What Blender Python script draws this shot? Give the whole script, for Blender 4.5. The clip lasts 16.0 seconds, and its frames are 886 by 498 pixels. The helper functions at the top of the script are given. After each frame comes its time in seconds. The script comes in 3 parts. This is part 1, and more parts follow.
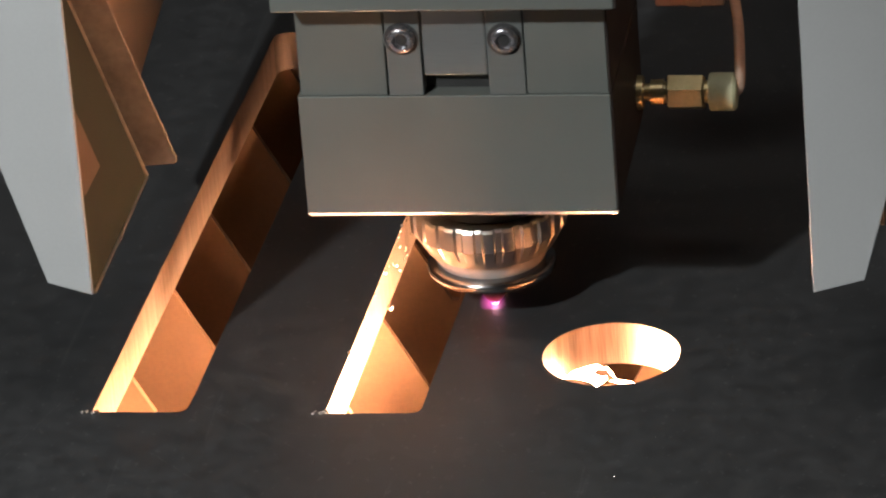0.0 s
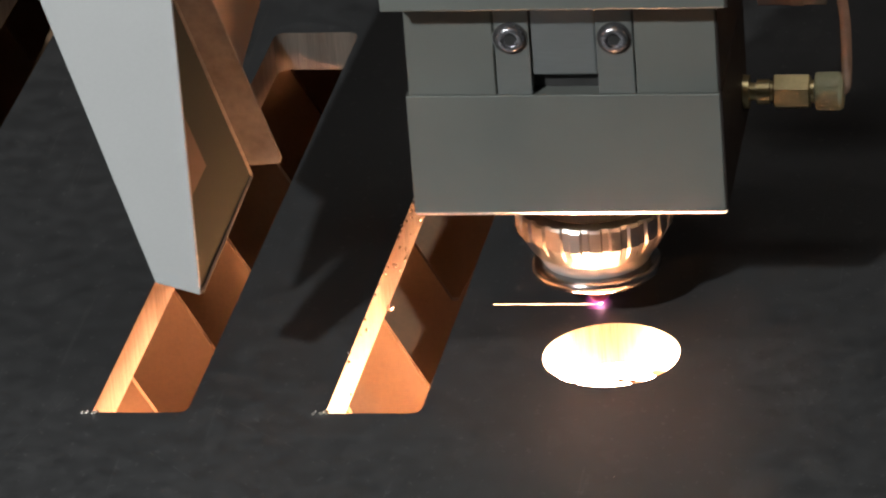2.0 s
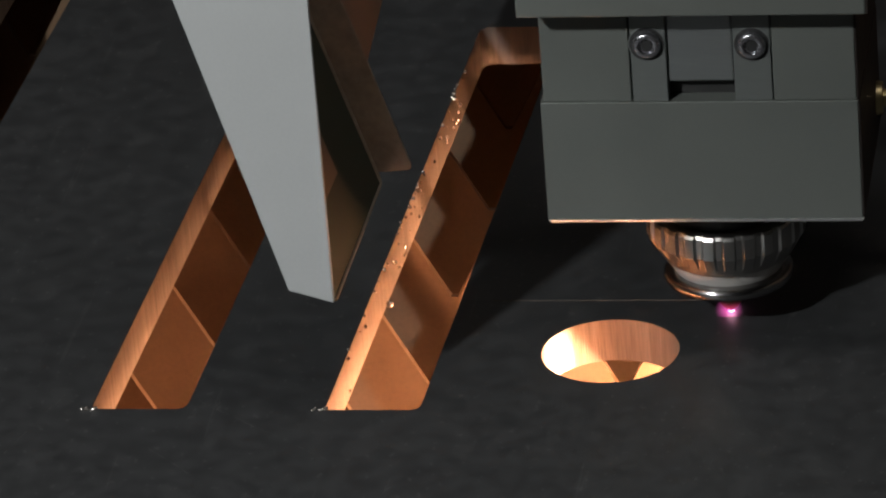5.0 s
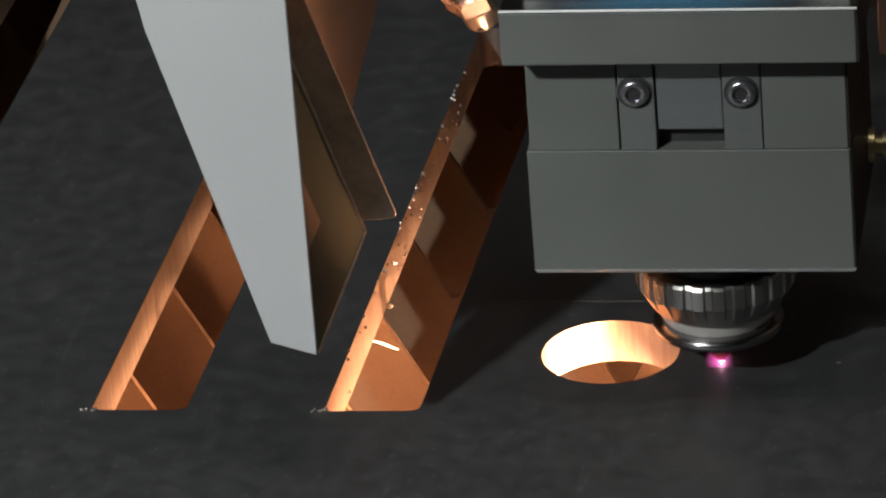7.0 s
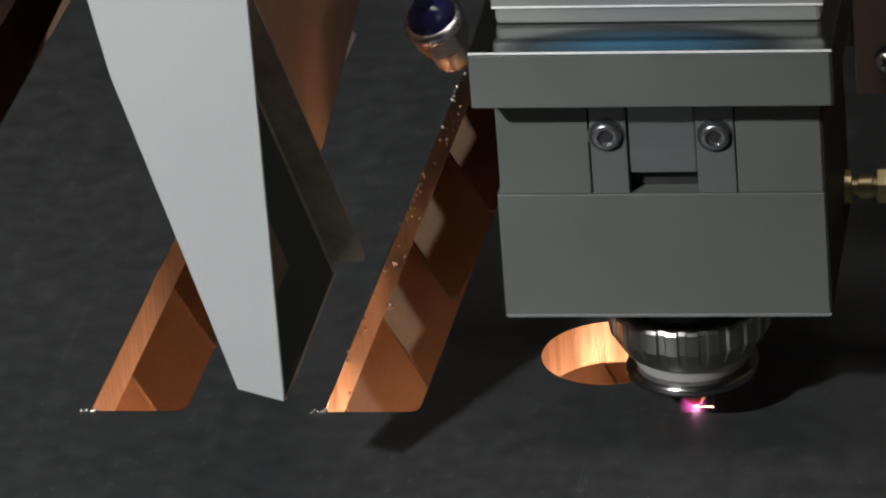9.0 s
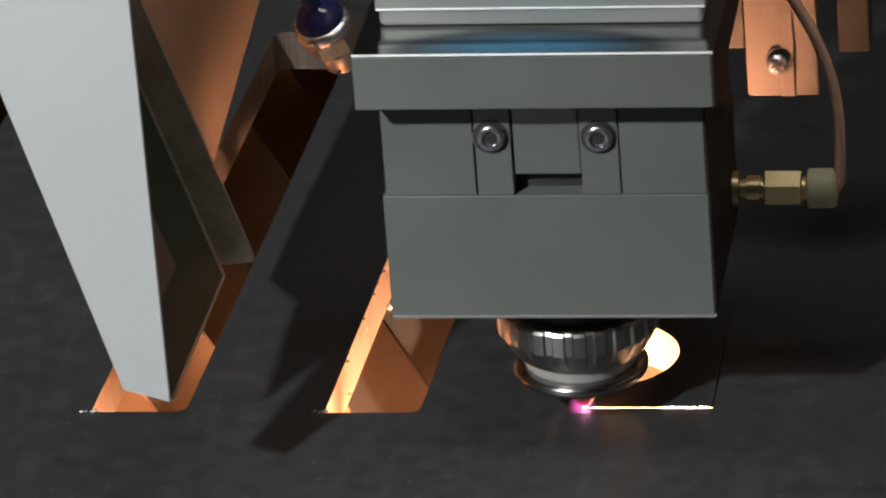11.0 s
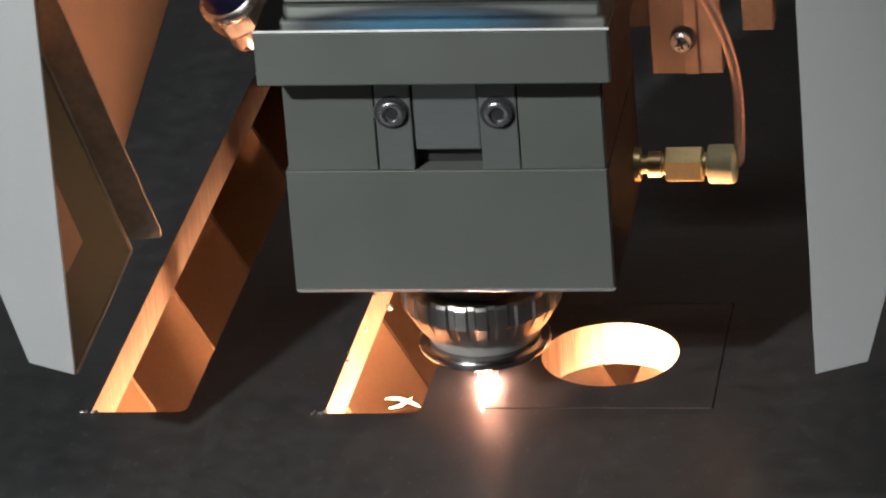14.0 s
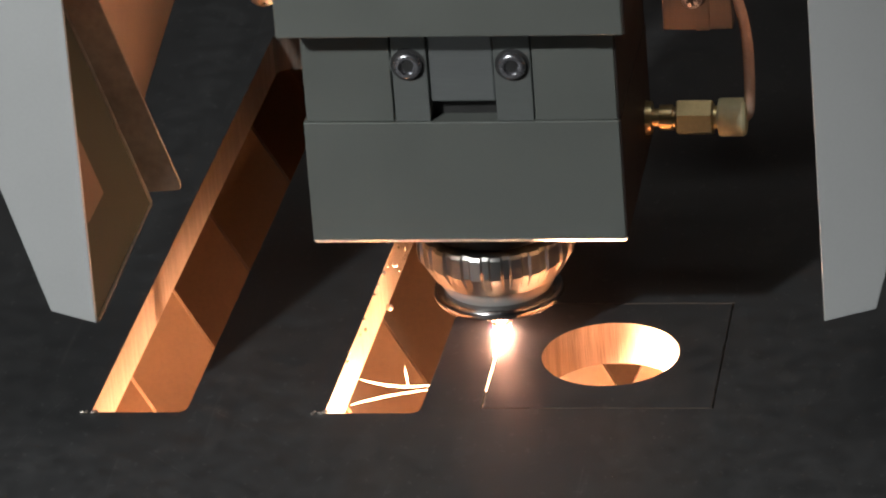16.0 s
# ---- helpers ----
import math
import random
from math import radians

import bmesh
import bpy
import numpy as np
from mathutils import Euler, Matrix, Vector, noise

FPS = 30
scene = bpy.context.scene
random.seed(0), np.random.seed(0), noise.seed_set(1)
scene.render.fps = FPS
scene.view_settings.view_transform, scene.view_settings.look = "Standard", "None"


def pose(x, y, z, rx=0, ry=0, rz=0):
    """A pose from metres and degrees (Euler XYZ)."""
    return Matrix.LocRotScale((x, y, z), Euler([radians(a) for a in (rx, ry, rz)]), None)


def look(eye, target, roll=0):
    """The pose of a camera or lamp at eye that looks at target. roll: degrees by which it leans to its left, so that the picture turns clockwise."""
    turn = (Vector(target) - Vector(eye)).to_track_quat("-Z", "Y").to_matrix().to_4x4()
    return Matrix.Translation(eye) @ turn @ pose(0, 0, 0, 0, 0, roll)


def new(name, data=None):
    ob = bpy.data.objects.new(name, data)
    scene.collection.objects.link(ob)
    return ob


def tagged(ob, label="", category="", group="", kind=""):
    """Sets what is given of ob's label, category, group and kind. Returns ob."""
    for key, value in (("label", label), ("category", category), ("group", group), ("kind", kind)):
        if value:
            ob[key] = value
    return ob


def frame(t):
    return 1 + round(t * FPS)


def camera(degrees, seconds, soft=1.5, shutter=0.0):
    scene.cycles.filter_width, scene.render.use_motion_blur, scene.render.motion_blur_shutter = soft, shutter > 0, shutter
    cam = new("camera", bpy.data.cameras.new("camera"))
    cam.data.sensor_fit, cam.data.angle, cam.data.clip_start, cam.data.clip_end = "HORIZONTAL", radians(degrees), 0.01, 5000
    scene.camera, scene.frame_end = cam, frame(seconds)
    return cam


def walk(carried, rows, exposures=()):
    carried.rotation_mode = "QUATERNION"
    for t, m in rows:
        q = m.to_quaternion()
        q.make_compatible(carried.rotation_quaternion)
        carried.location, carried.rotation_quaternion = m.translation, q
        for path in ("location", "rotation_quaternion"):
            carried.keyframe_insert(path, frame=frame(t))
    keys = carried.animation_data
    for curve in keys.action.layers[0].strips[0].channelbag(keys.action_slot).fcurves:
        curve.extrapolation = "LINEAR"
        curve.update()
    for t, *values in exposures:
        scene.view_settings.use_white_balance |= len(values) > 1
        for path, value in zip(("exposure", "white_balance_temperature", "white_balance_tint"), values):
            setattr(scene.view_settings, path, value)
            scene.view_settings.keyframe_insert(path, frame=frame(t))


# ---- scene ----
cam = camera(8.57, 16.0, soft=2.2, shutter=0.5)
EYE = Vector((0.24346, -1.42969, 0.70169))
FWD = Vector((math.sin(radians(-9.664)) * math.cos(radians(25.819)), math.cos(radians(-9.664)) * math.cos(radians(25.819)), -math.sin(radians(25.819))))
SIDE = Vector((math.cos(radians(9.664)), math.sin(radians(9.664)), 0.0))
UPW = SIDE.cross(FWD)
# a tripod that sways by fractions of a millimetre: seconds, sideways and upward drift of the aim in mm
SWAY = [
    (0.0, 0.0, 0.0), (1.0, 0.0, 0.0), (2.0, 0.0, 0.08), (2.5, 0.03, -0.05), (3.0, 0.05, -0.37), (3.5, 0.06, -0.54), (4.0, 0.08, -0.77),
    (6.5, 0.15, -0.92), (7.0, 0.15, -0.65), (7.5, 0.17, -0.69), (8.0, 0.18, -0.62), (10.5, 0.23, -0.15), (11.0, 0.23, -0.15),
    (12.0, 0.23, -0.31), (12.5, 0.23, -0.15), (13.0, 0.23, -0.15), (13.5, 0.23, 0.0), (16.0, 0.23, 0.0),
]
walk(cam, [(t, look(EYE, EYE + FWD * 1.6111 + SIDE * (a / 1000) + UPW * (b / 1000), -4.494)) for t, a, b in SWAY],
     [(0.0, 0.0), (0.5, -0.12), (1.0, 0.0), (2.0, 0.15), (2.5, 0.15), (3.0, 0.05), (4.0, -0.45), (6.5, -0.05), (8.0, 0.08), (11.0, 0.3), (12.5, 0.36), (13.5, 0.2), (15.0, -0.15), (16.0, -0.2)])

# ---- light ----
world = bpy.data.worlds.new("world")
scene.world = world
world.use_nodes = True
world.node_tree.nodes["Background"].inputs[0].default_value = (0.55, 0.62, 0.7, 1)
world.node_tree.nodes["Background"].inputs[1].default_value = 0.02
scene.view_settings.exposure = 0.0


lamp = bpy.data.lights.new("work_lamp", "SPOT")
lamp.energy, lamp.color, lamp.spot_size, lamp.spot_blend, lamp.shadow_soft_size = 49.0, (0.98, 1.0, 0.99), radians(37), 1.0, 0.022
new("work_lamp", lamp).matrix_world = look((-0.429, -0.946, 0.74), (-0.11, -0.13, 0.04))
# Soft overhead fill added to lift the shadows; no such lamp is known.
fill_light = bpy.data.lights.new("added_fill_light", "AREA")
fill_light.shape, fill_light.size, fill_light.size_y, fill_light.energy, fill_light.color = "RECTANGLE", 1.2, 0.3, 8.5, (1.0, 0.95, 0.9)
new("added_fill_light", fill_light).matrix_world = pose(0, -0.4, 1.66)


# ---- materials ----
def material(name, base, rough=0.5, metal=0.0, vary=0.25, scale=60.0, bump=0.1, fine=700.0, spec=0.5, stretch=(1, 1, 1), second=None):
    """A surface with blotches at one scale and grain at a finer one, both in colour, gloss and relief."""
    m = bpy.data.materials.new(name)
    m.use_nodes = True
    nt = m.node_tree
    n, ln = nt.nodes, nt.links
    b = n["Principled BSDF"]
    b.inputs["Metallic"].default_value, b.inputs["Specular IOR Level"].default_value = metal, spec
    co = n.new("ShaderNodeTexCoord")
    mp = n.new("ShaderNodeMapping")
    mp.inputs["Scale"].default_value = stretch
    ln.new(co.outputs["Object"], mp.inputs["Vector"])
    big, small = n.new("ShaderNodeTexNoise"), n.new("ShaderNodeTexNoise")
    big.inputs["Scale"].default_value, small.inputs["Scale"].default_value = scale, fine
    big.inputs["Detail"].default_value, small.inputs["Detail"].default_value = 6, 4
    for t in (big, small):
        ln.new(mp.outputs[0], t.inputs["Vector"])
    mixn = n.new("ShaderNodeMath")
    mixn.operation = "MULTIPLY_ADD"
    mixn.inputs[1].default_value = 0.35
    ln.new(small.outputs["Fac"], mixn.inputs[0])
    half = n.new("ShaderNodeMath")
    half.operation = "MULTIPLY"
    half.inputs[1].default_value = 0.65
    ln.new(big.outputs["Fac"], half.inputs[0])
    ln.new(half.outputs[0], mixn.inputs[2])
    ramp = n.new("ShaderNodeValToRGB")
    lo = tuple(c * (1 - vary) for c in base)
    hi = second or tuple(min(1, c * (1 + vary)) for c in base)
    ramp.color_ramp.elements[0].position, ramp.color_ramp.elements[1].position = 0.32, 0.68
    ramp.color_ramp.elements[0].color, ramp.color_ramp.elements[1].color = (*lo, 1), (*hi, 1)
    ln.new(mixn.outputs[0], ramp.inputs[0])
    ln.new(ramp.outputs[0], b.inputs["Base Color"])
    rr = n.new("ShaderNodeMapRange")
    rr.inputs[1].default_value, rr.inputs[2].default_value = 0.3, 0.7
    rr.inputs[3].default_value, rr.inputs[4].default_value = max(0.03, rough * 0.85), min(1, rough * 1.15)
    ln.new(mixn.outputs[0], rr.inputs[0])
    ln.new(rr.outputs[0], b.inputs["Roughness"])
    bp = n.new("ShaderNodeBump")
    bp.inputs["Strength"].default_value, bp.inputs["Distance"].default_value = bump, 0.0004
    ln.new(mixn.outputs[0], bp.inputs["Height"])
    ln.new(bp.outputs[0], b.inputs["Normal"])
    return m


def glowing(name, colour, strength):
    m = bpy.data.materials.new(name)
    m.use_nodes = True
    b = m.node_tree.nodes["Principled BSDF"]
    b.inputs["Base Color"].default_value = (0.02, 0.02, 0.02, 1)
    b.inputs["Emission Color"].default_value, b.inputs["Emission Strength"].default_value = (*colour, 1), strength
    return m


def plume_material():
    """Pink vapour that thins out from its middle."""
    m = bpy.data.materials.new("vapour_glow")
    m.use_nodes = True
    n, ln = m.node_tree.nodes, m.node_tree.links
    n.clear()
    out, mix, tr, em = n.new("ShaderNodeOutputMaterial"), n.new("ShaderNodeMixShader"), n.new("ShaderNodeBsdfTransparent"), n.new("ShaderNodeEmission")
    em.inputs[0].default_value, em.inputs[1].default_value = (1.0, 0.13, 0.55, 1), 1.5
    co, mp, gr, pw = n.new("ShaderNodeTexCoord"), n.new("ShaderNodeMapping"), n.new("ShaderNodeTexGradient"), n.new("ShaderNodeMath")
    gr.gradient_type, pw.operation = "SPHERICAL", "POWER"
    pw.inputs[1].default_value = 1.6
    mp.inputs["Scale"].default_value = (1 / 0.0038,) * 3
    ln.new(co.outputs["Object"], mp.inputs[0])
    ln.new(mp.outputs[0], gr.inputs[0])
    ln.new(gr.outputs["Fac"], pw.inputs[0])
    ln.new(pw.outputs[0], mix.inputs[0])
    ln.new(tr.outputs[0], mix.inputs[1])
    ln.new(em.outputs[0], mix.inputs[2])
    ln.new(mix.outputs[0], out.inputs[0])
    return m


SCALE_STEEL = material("mill_scale_steel", (0.041, 0.0424, 0.0446), 0.5, 0.25, 0.24, 150, 0.12, 1100)


def scratched(m):
    """Fine pale scratches, rubbed smears and pits over mill scale."""
    n, ln = m.node_tree.nodes, m.node_tree.links
    b = n["Principled BSDF"]
    old = b.inputs["Base Color"].links[0].from_socket
    co = n.new("ShaderNodeTexCoord")
    for turn, scale, width, colour, amount in ((28, (260, 6, 1), 0.008, (0.14, 0.14, 0.14, 1), 0.14), (-64, (210, 5, 1), 0.008, (0.14, 0.14, 0.14, 1), 0.12), (80, (8, 14, 1), 0.04, (0.08, 0.08, 0.081, 1), 0.1), (15, (420, 300, 1), 0.05, (0.11, 0.11, 0.112, 1), 0.32), (50, (60, 45, 1), 0.09, (0.07, 0.071, 0.073, 1), 0.22)):
        mp, no, ab, mr, mix = n.new("ShaderNodeMapping"), n.new("ShaderNodeTexNoise"), n.new("ShaderNodeMath"), n.new("ShaderNodeMapRange"), n.new("ShaderNodeMixRGB")
        mp.inputs["Rotation"].default_value, mp.inputs["Scale"].default_value = (0, 0, radians(turn)), scale
        no.inputs["Scale"].default_value, no.inputs["Detail"].default_value = 1.0, 3
        ab.operation = "COMPARE"
        ab.inputs[1].default_value, ab.inputs[2].default_value = 0.71, width
        mr.inputs[4].default_value = amount
        ln.new(co.outputs["Object"], mp.inputs[0])
        ln.new(mp.outputs[0], no.inputs["Vector"])
        ln.new(no.outputs["Fac"], ab.inputs[0])
        ln.new(ab.outputs[0], mr.inputs[0])
        ln.new(mr.outputs[0], mix.inputs[0])
        ln.new(old, mix.inputs[1])
        mix.inputs[2].default_value = colour
        old = mix.outputs[0]
    ln.new(old, b.inputs["Base Color"])


scratched(SCALE_STEEL)
RUBBED = material("rubbed_steel", (0.1, 0.1, 0.1), 0.5, 0.3, 0.4, 300, 0.05, 900)
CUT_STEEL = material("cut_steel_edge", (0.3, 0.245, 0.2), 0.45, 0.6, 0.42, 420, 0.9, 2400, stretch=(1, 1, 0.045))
# Darker copy of the cut steel: shade painted into kerf and far end walls.
SHADED_CUT_STEEL = material("shaded_cut_wall", (0.15, 0.125, 0.105), 0.55, 0.4, 0.3, 420, 0.6, 2400, stretch=(1, 1, 0.06))
BEAD = material("bright_spatter", (0.62, 0.58, 0.54), 0.25, 0.9, 0.2, 900, 0.1, 3000)
SLAT_STEEL = material("rusty_slat_steel", (0.158, 0.097, 0.056), 0.7, 0.1, 0.2, 35, 0.3, 800)
TRAY_STEEL = material("sooty_tray", (0.16, 0.12, 0.09), 0.85, 0.0, 0.4, 30, 0.5, 400)
HEAD_GREY = material("bead_blasted_aluminium", (0.165, 0.178, 0.165), 0.55, 0.35, 0.07, 50, 0.12, 2500)
EDGE_GREY = material("milled_aluminium", (0.2, 0.215, 0.21), 0.42, 0.5, 0.08, 60, 0.1, 1800, stretch=(0.1, 1, 1))
# Near-white tone that paints lit highlights onto edges and the foot plate.
EDGE_HIGHLIGHT = material("painted_edge_highlight", (0.85, 0.86, 0.86), 0.35, 0.3, 0.08, 200, 0.03, 900)
POLISHED_GREY = material("brushed_drawer_steel", (0.3, 0.32, 0.32), 0.35, 0.7, 0.08, 60, 0.06, 1500, stretch=(0.1, 1, 1))
POLISHED = material("polished_steel", (0.3, 0.31, 0.3), 0.16, 1.0, 0.06, 40, 0.03, 900, stretch=(0.1, 1, 1))
SATIN = material("satin_steel_body", (0.36, 0.37, 0.355), 0.38, 0.4, 0.05, 40, 0.05, 1200, stretch=(0.08, 1, 1))


def painted_reflection():
    """Polished steel with a blue reflection and its dark rim painted in the middle."""
    m = POLISHED.copy()
    m.name = "steel_painted_reflection"
    n, ln = m.node_tree.nodes, m.node_tree.links
    b = n["Principled BSDF"]
    old = b.inputs["Base Color"].links[0].from_socket
    co, mp, gr, mix = n.new("ShaderNodeTexCoord"), n.new("ShaderNodeMapping"), n.new("ShaderNodeTexGradient"), n.new("ShaderNodeMixRGB")
    mp.vector_type = "TEXTURE"
    mp.inputs["Location"].default_value, mp.inputs["Scale"].default_value = (-0.002, -0.0395, 0.119), (0.043, 0.0145, 0.02)
    gr.gradient_type = "SPHERICAL"
    ln.new(co.outputs["Object"], mp.inputs[0])
    ln.new(mp.outputs[0], gr.inputs[0])
    band = n.new("ShaderNodeValToRGB")
    e = band.color_ramp.elements
    e[0].position, e[0].color = 0.05, (0.3, 0.31, 0.3, 1)
    e[1].position, e[1].color = 0.75, (0.03, 0.19, 0.34, 1)
    rim = e.new(0.3)
    rim.color = (0.035, 0.045, 0.06, 1)
    ln.new(gr.outputs["Fac"], band.inputs[0])
    edge = n.new("ShaderNodeMapRange")
    edge.inputs[1].default_value, edge.inputs[2].default_value = 0.03, 0.22
    ln.new(gr.outputs["Fac"], edge.inputs[0])
    ln.new(edge.outputs[0], mix.inputs[0])
    ln.new(old, mix.inputs[1])
    ln.new(band.outputs[0], mix.inputs[2])
    ln.new(mix.outputs[0], b.inputs["Base Color"])
    return m


REFLECTION_TINT = painted_reflection()
NUT_STEEL = material("nickel_plated_nut", (0.46, 0.45, 0.43), 0.34, 1.0, 0.06, 90, 0.02, 900)
COPPER = material("copper_nozzle", (0.6, 0.32, 0.2), 0.35, 1.0, 0.15, 150, 0.1, 900)
DISC = material("dark_chrome_disc", (0.36, 0.35, 0.35), 0.2, 1.0, 0.08, 120, 0.03, 900)
FITTING = material("nickel_fitting", (0.55, 0.53, 0.5), 0.3, 0.85, 0.1, 150, 0.05, 900)
CERAMIC = material("white_ceramic", (0.42, 0.41, 0.39), 0.42, 0.0, 0.06, 120, 0.03, 900)
SCREW = material("bright_screw_steel", (0.75, 0.75, 0.78), 0.28, 1.0, 0.1, 300, 0.05, 2500)
CAP = material("satin_cap_screw", (0.42, 0.42, 0.45), 0.26, 0.92, 0.1, 300, 0.05, 2500)
SIDE_SHADE = material("painted_side_shade", (0.035, 0.027, 0.024), 0.6, 0.0, 0.25, 60, 0.15, 900, spec=0.25)
# Near-black that paints the shade into recesses, gaps and slots.
PAINTED_SHADE = material("painted_shade", (0.03, 0.03, 0.03), 0.6, 0.2, 0.2, 80, 0.1, 900)
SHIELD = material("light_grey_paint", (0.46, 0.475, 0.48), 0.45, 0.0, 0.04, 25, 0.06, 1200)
PANEL = material("galvanised_panel", (0.46, 0.34, 0.26), 0.45, 0.45, 0.15, 40, 0.1, 900)
PATCH = material("added_web_patch", (0.2, 0.14, 0.1), 0.5, 0.3, 0.15, 60, 0.1, 900)
FLANGE = material("bare_flange_sheet", (0.4, 0.34, 0.27), 0.4, 0.5, 0.25, 120, 0.35, 500)
# Guard's inner side away from the lamp: its shade is painted as dark olive.
SHIELD_SHADED = material("shaded_sheet_inside", (0.045, 0.05, 0.037), 0.5, 0.0, 0.2, 50, 0.1, 900, spec=0.2)
ALU_BAR = material("bare_aluminium_bar", (0.22, 0.175, 0.15), 0.45, 0.5, 0.12, 60, 0.1, 1500, stretch=(1, 1, 0.1))
# Darker bar tone: dimmer light painted into the two bars behind.
DIMMED_BAR = material("dimmed_bar_metal", (0.09, 0.075, 0.065), 0.55, 0.2, 0.25, 40, 0.1, 600)
BRASS = material("brass_connector", (0.55, 0.46, 0.25), 0.35, 0.9, 0.12, 150, 0.05, 1200)
CRIMP = material("cream_crimp_sleeve", (0.46, 0.47, 0.3), 0.5, 0.0, 0.1, 120, 0.05, 900)
CABLE = material("clear_coax_jacket", (0.75, 0.52, 0.4), 0.22, 0.3, 0.15, 200, 0.1, 2500)
BLUE = material("dark_blue_collar", (0.03, 0.03, 0.12), 0.12, 0.0, 0.1, 90, 0.02, 900)
WALL = material("dark_cabin_wall", (0.12, 0.125, 0.13), 0.7, 0.0, 0.15, 3, 0.1, 80)
HOT = glowing("white_hot_melt", (1.0, 0.485, 0.26), 1050.0)
SPARK = glowing("flying_spark", (1.0, 0.52, 0.28), 40.0)
SPRAY = glowing("molten_spray", (1.0, 0.485, 0.26), 820.0)
TRAIL = glowing("glowing_cut_edge", (1.0, 0.55, 0.3), 20.0)
FLARE = glowing("white_hot_flare", (1.0, 0.53, 0.36), 480.0)
SPOT = glowing("cut_front", (1.0, 0.66, 0.42), 30000.0)
BALL = glowing("white_hot_spot", (1.0, 0.5, 0.72), 30.0)
PLUME = plume_material()


# ---- mesh helpers ----
def part(name, bm, mat, parent=None, label=""):
    me = bpy.data.meshes.new(name)
    bm.to_mesh(me)
    bm.free()
    me.materials.append(mat)
    ob = new(name, me)
    if parent is not None:
        ob.parent = parent
    if label:
        ob["label"] = label
    return ob


def smooth(ob, angle=35):
    me = ob.data
    me.polygons.foreach_set("use_smooth", [True] * len(me.polygons))
    me.set_sharp_from_angle(angle=radians(angle))
    return ob


def mm(*v):
    return Vector(v) / 1000


def block(x0, x1, y0, y1, z0, z1, bev=0.4, seg=2):
    """A bevelled box, in mm."""
    bm = bmesh.new()
    bmesh.ops.create_cube(bm, size=1)
    for v in bm.verts:
        v.co = mm(x0 if v.co.x < 0 else x1, y0 if v.co.y < 0 else y1, z0 if v.co.z < 0 else z1)
    if bev:
        bmesh.ops.bevel(bm, geom=bm.edges[:], offset=bev / 1000, segments=seg, profile=0.5, affect="EDGES")
    return bm


def lathe(profile, n=64, ripple=None):
    """A turned body round z from (radius, height) pairs in mm, closed at both ends. ripple(angle, i) scales the radius."""
    bm = bmesh.new()
    rings = []
    for i, (r, z) in enumerate(profile):
        ring = []
        for k in range(n):
            a = 2 * math.pi * k / n
            q = r * (ripple(a, i) if ripple else 1)
            ring.append(bm.verts.new(mm(q * math.cos(a), q * math.sin(a), z)))
        rings.append(ring)
    for a, b in zip(rings, rings[1:]):
        for k in range(n):
            bm.faces.new((a[k], a[(k + 1) % n], b[(k + 1) % n], b[k]))
    bm.faces.new(rings[0])
    bm.faces.new(rings[-1])
    bmesh.ops.recalc_face_normals(bm, faces=bm.faces[:])
    return bm


def moved(bm, m):
    bmesh.ops.transform(bm, matrix=m, verts=bm.verts[:])
    return bm


def prism(outline, thick, way, edge=0.18):
    """A sheet: outline points (mm) swept by thick mm along way, edges slightly broken."""
    bm = bmesh.new()
    w = Vector(way).normalized() * (thick / 1000)
    a = [bm.verts.new(mm(*p)) for p in outline]
    b = [bm.verts.new(mm(*p) + w) for p in outline]
    n = len(a)
    bm.faces.new(a)
    bm.faces.new(list(reversed(b)))
    for k in range(n):
        bm.faces.new((a[k], b[k], b[(k + 1) % n], a[(k + 1) % n]))
    bmesh.ops.recalc_face_normals(bm, faces=bm.faces[:])
    if edge:
        bmesh.ops.bevel(bm, geom=bm.edges[:], offset=edge / 1000, segments=1, affect="EDGES")
    return bm


def tube(points, r, n=12):
    """A round rod along points in mm."""
    bm = bmesh.new()
    pts = [mm(*p) for p in points]
    rings = []
    for i, p in enumerate(pts):
        d = (pts[min(i + 1, len(pts) - 1)] - pts[max(i - 1, 0)]).normalized()
        ref = Vector((0, 1, 0)) if abs(d.y) < 0.9 else Vector((1, 0, 0))
        u = d.cross(ref).normalized()
        w = d.cross(u)
        rr = r[i] if isinstance(r, (list, tuple)) else r
        rings.append([bm.verts.new(p + (u * math.cos(2 * math.pi * k / n) + w * math.sin(2 * math.pi * k / n)) * (rr / 1000)) for k in range(n)])
    for a, b in zip(rings, rings[1:]):
        for k in range(n):
            bm.faces.new((a[k], a[(k + 1) % n], b[(k + 1) % n], b[k]))
    bm.faces.new(rings[0])
    bm.faces.new(rings[-1])
    bmesh.ops.recalc_face_normals(bm, faces=bm.faces[:])
    return bm


def anchor(name, x=0, y=0, z=0):
    ob = new(name)
    ob.empty_display_size = 0.01
    ob.location = mm(x, y, z)
    return ob


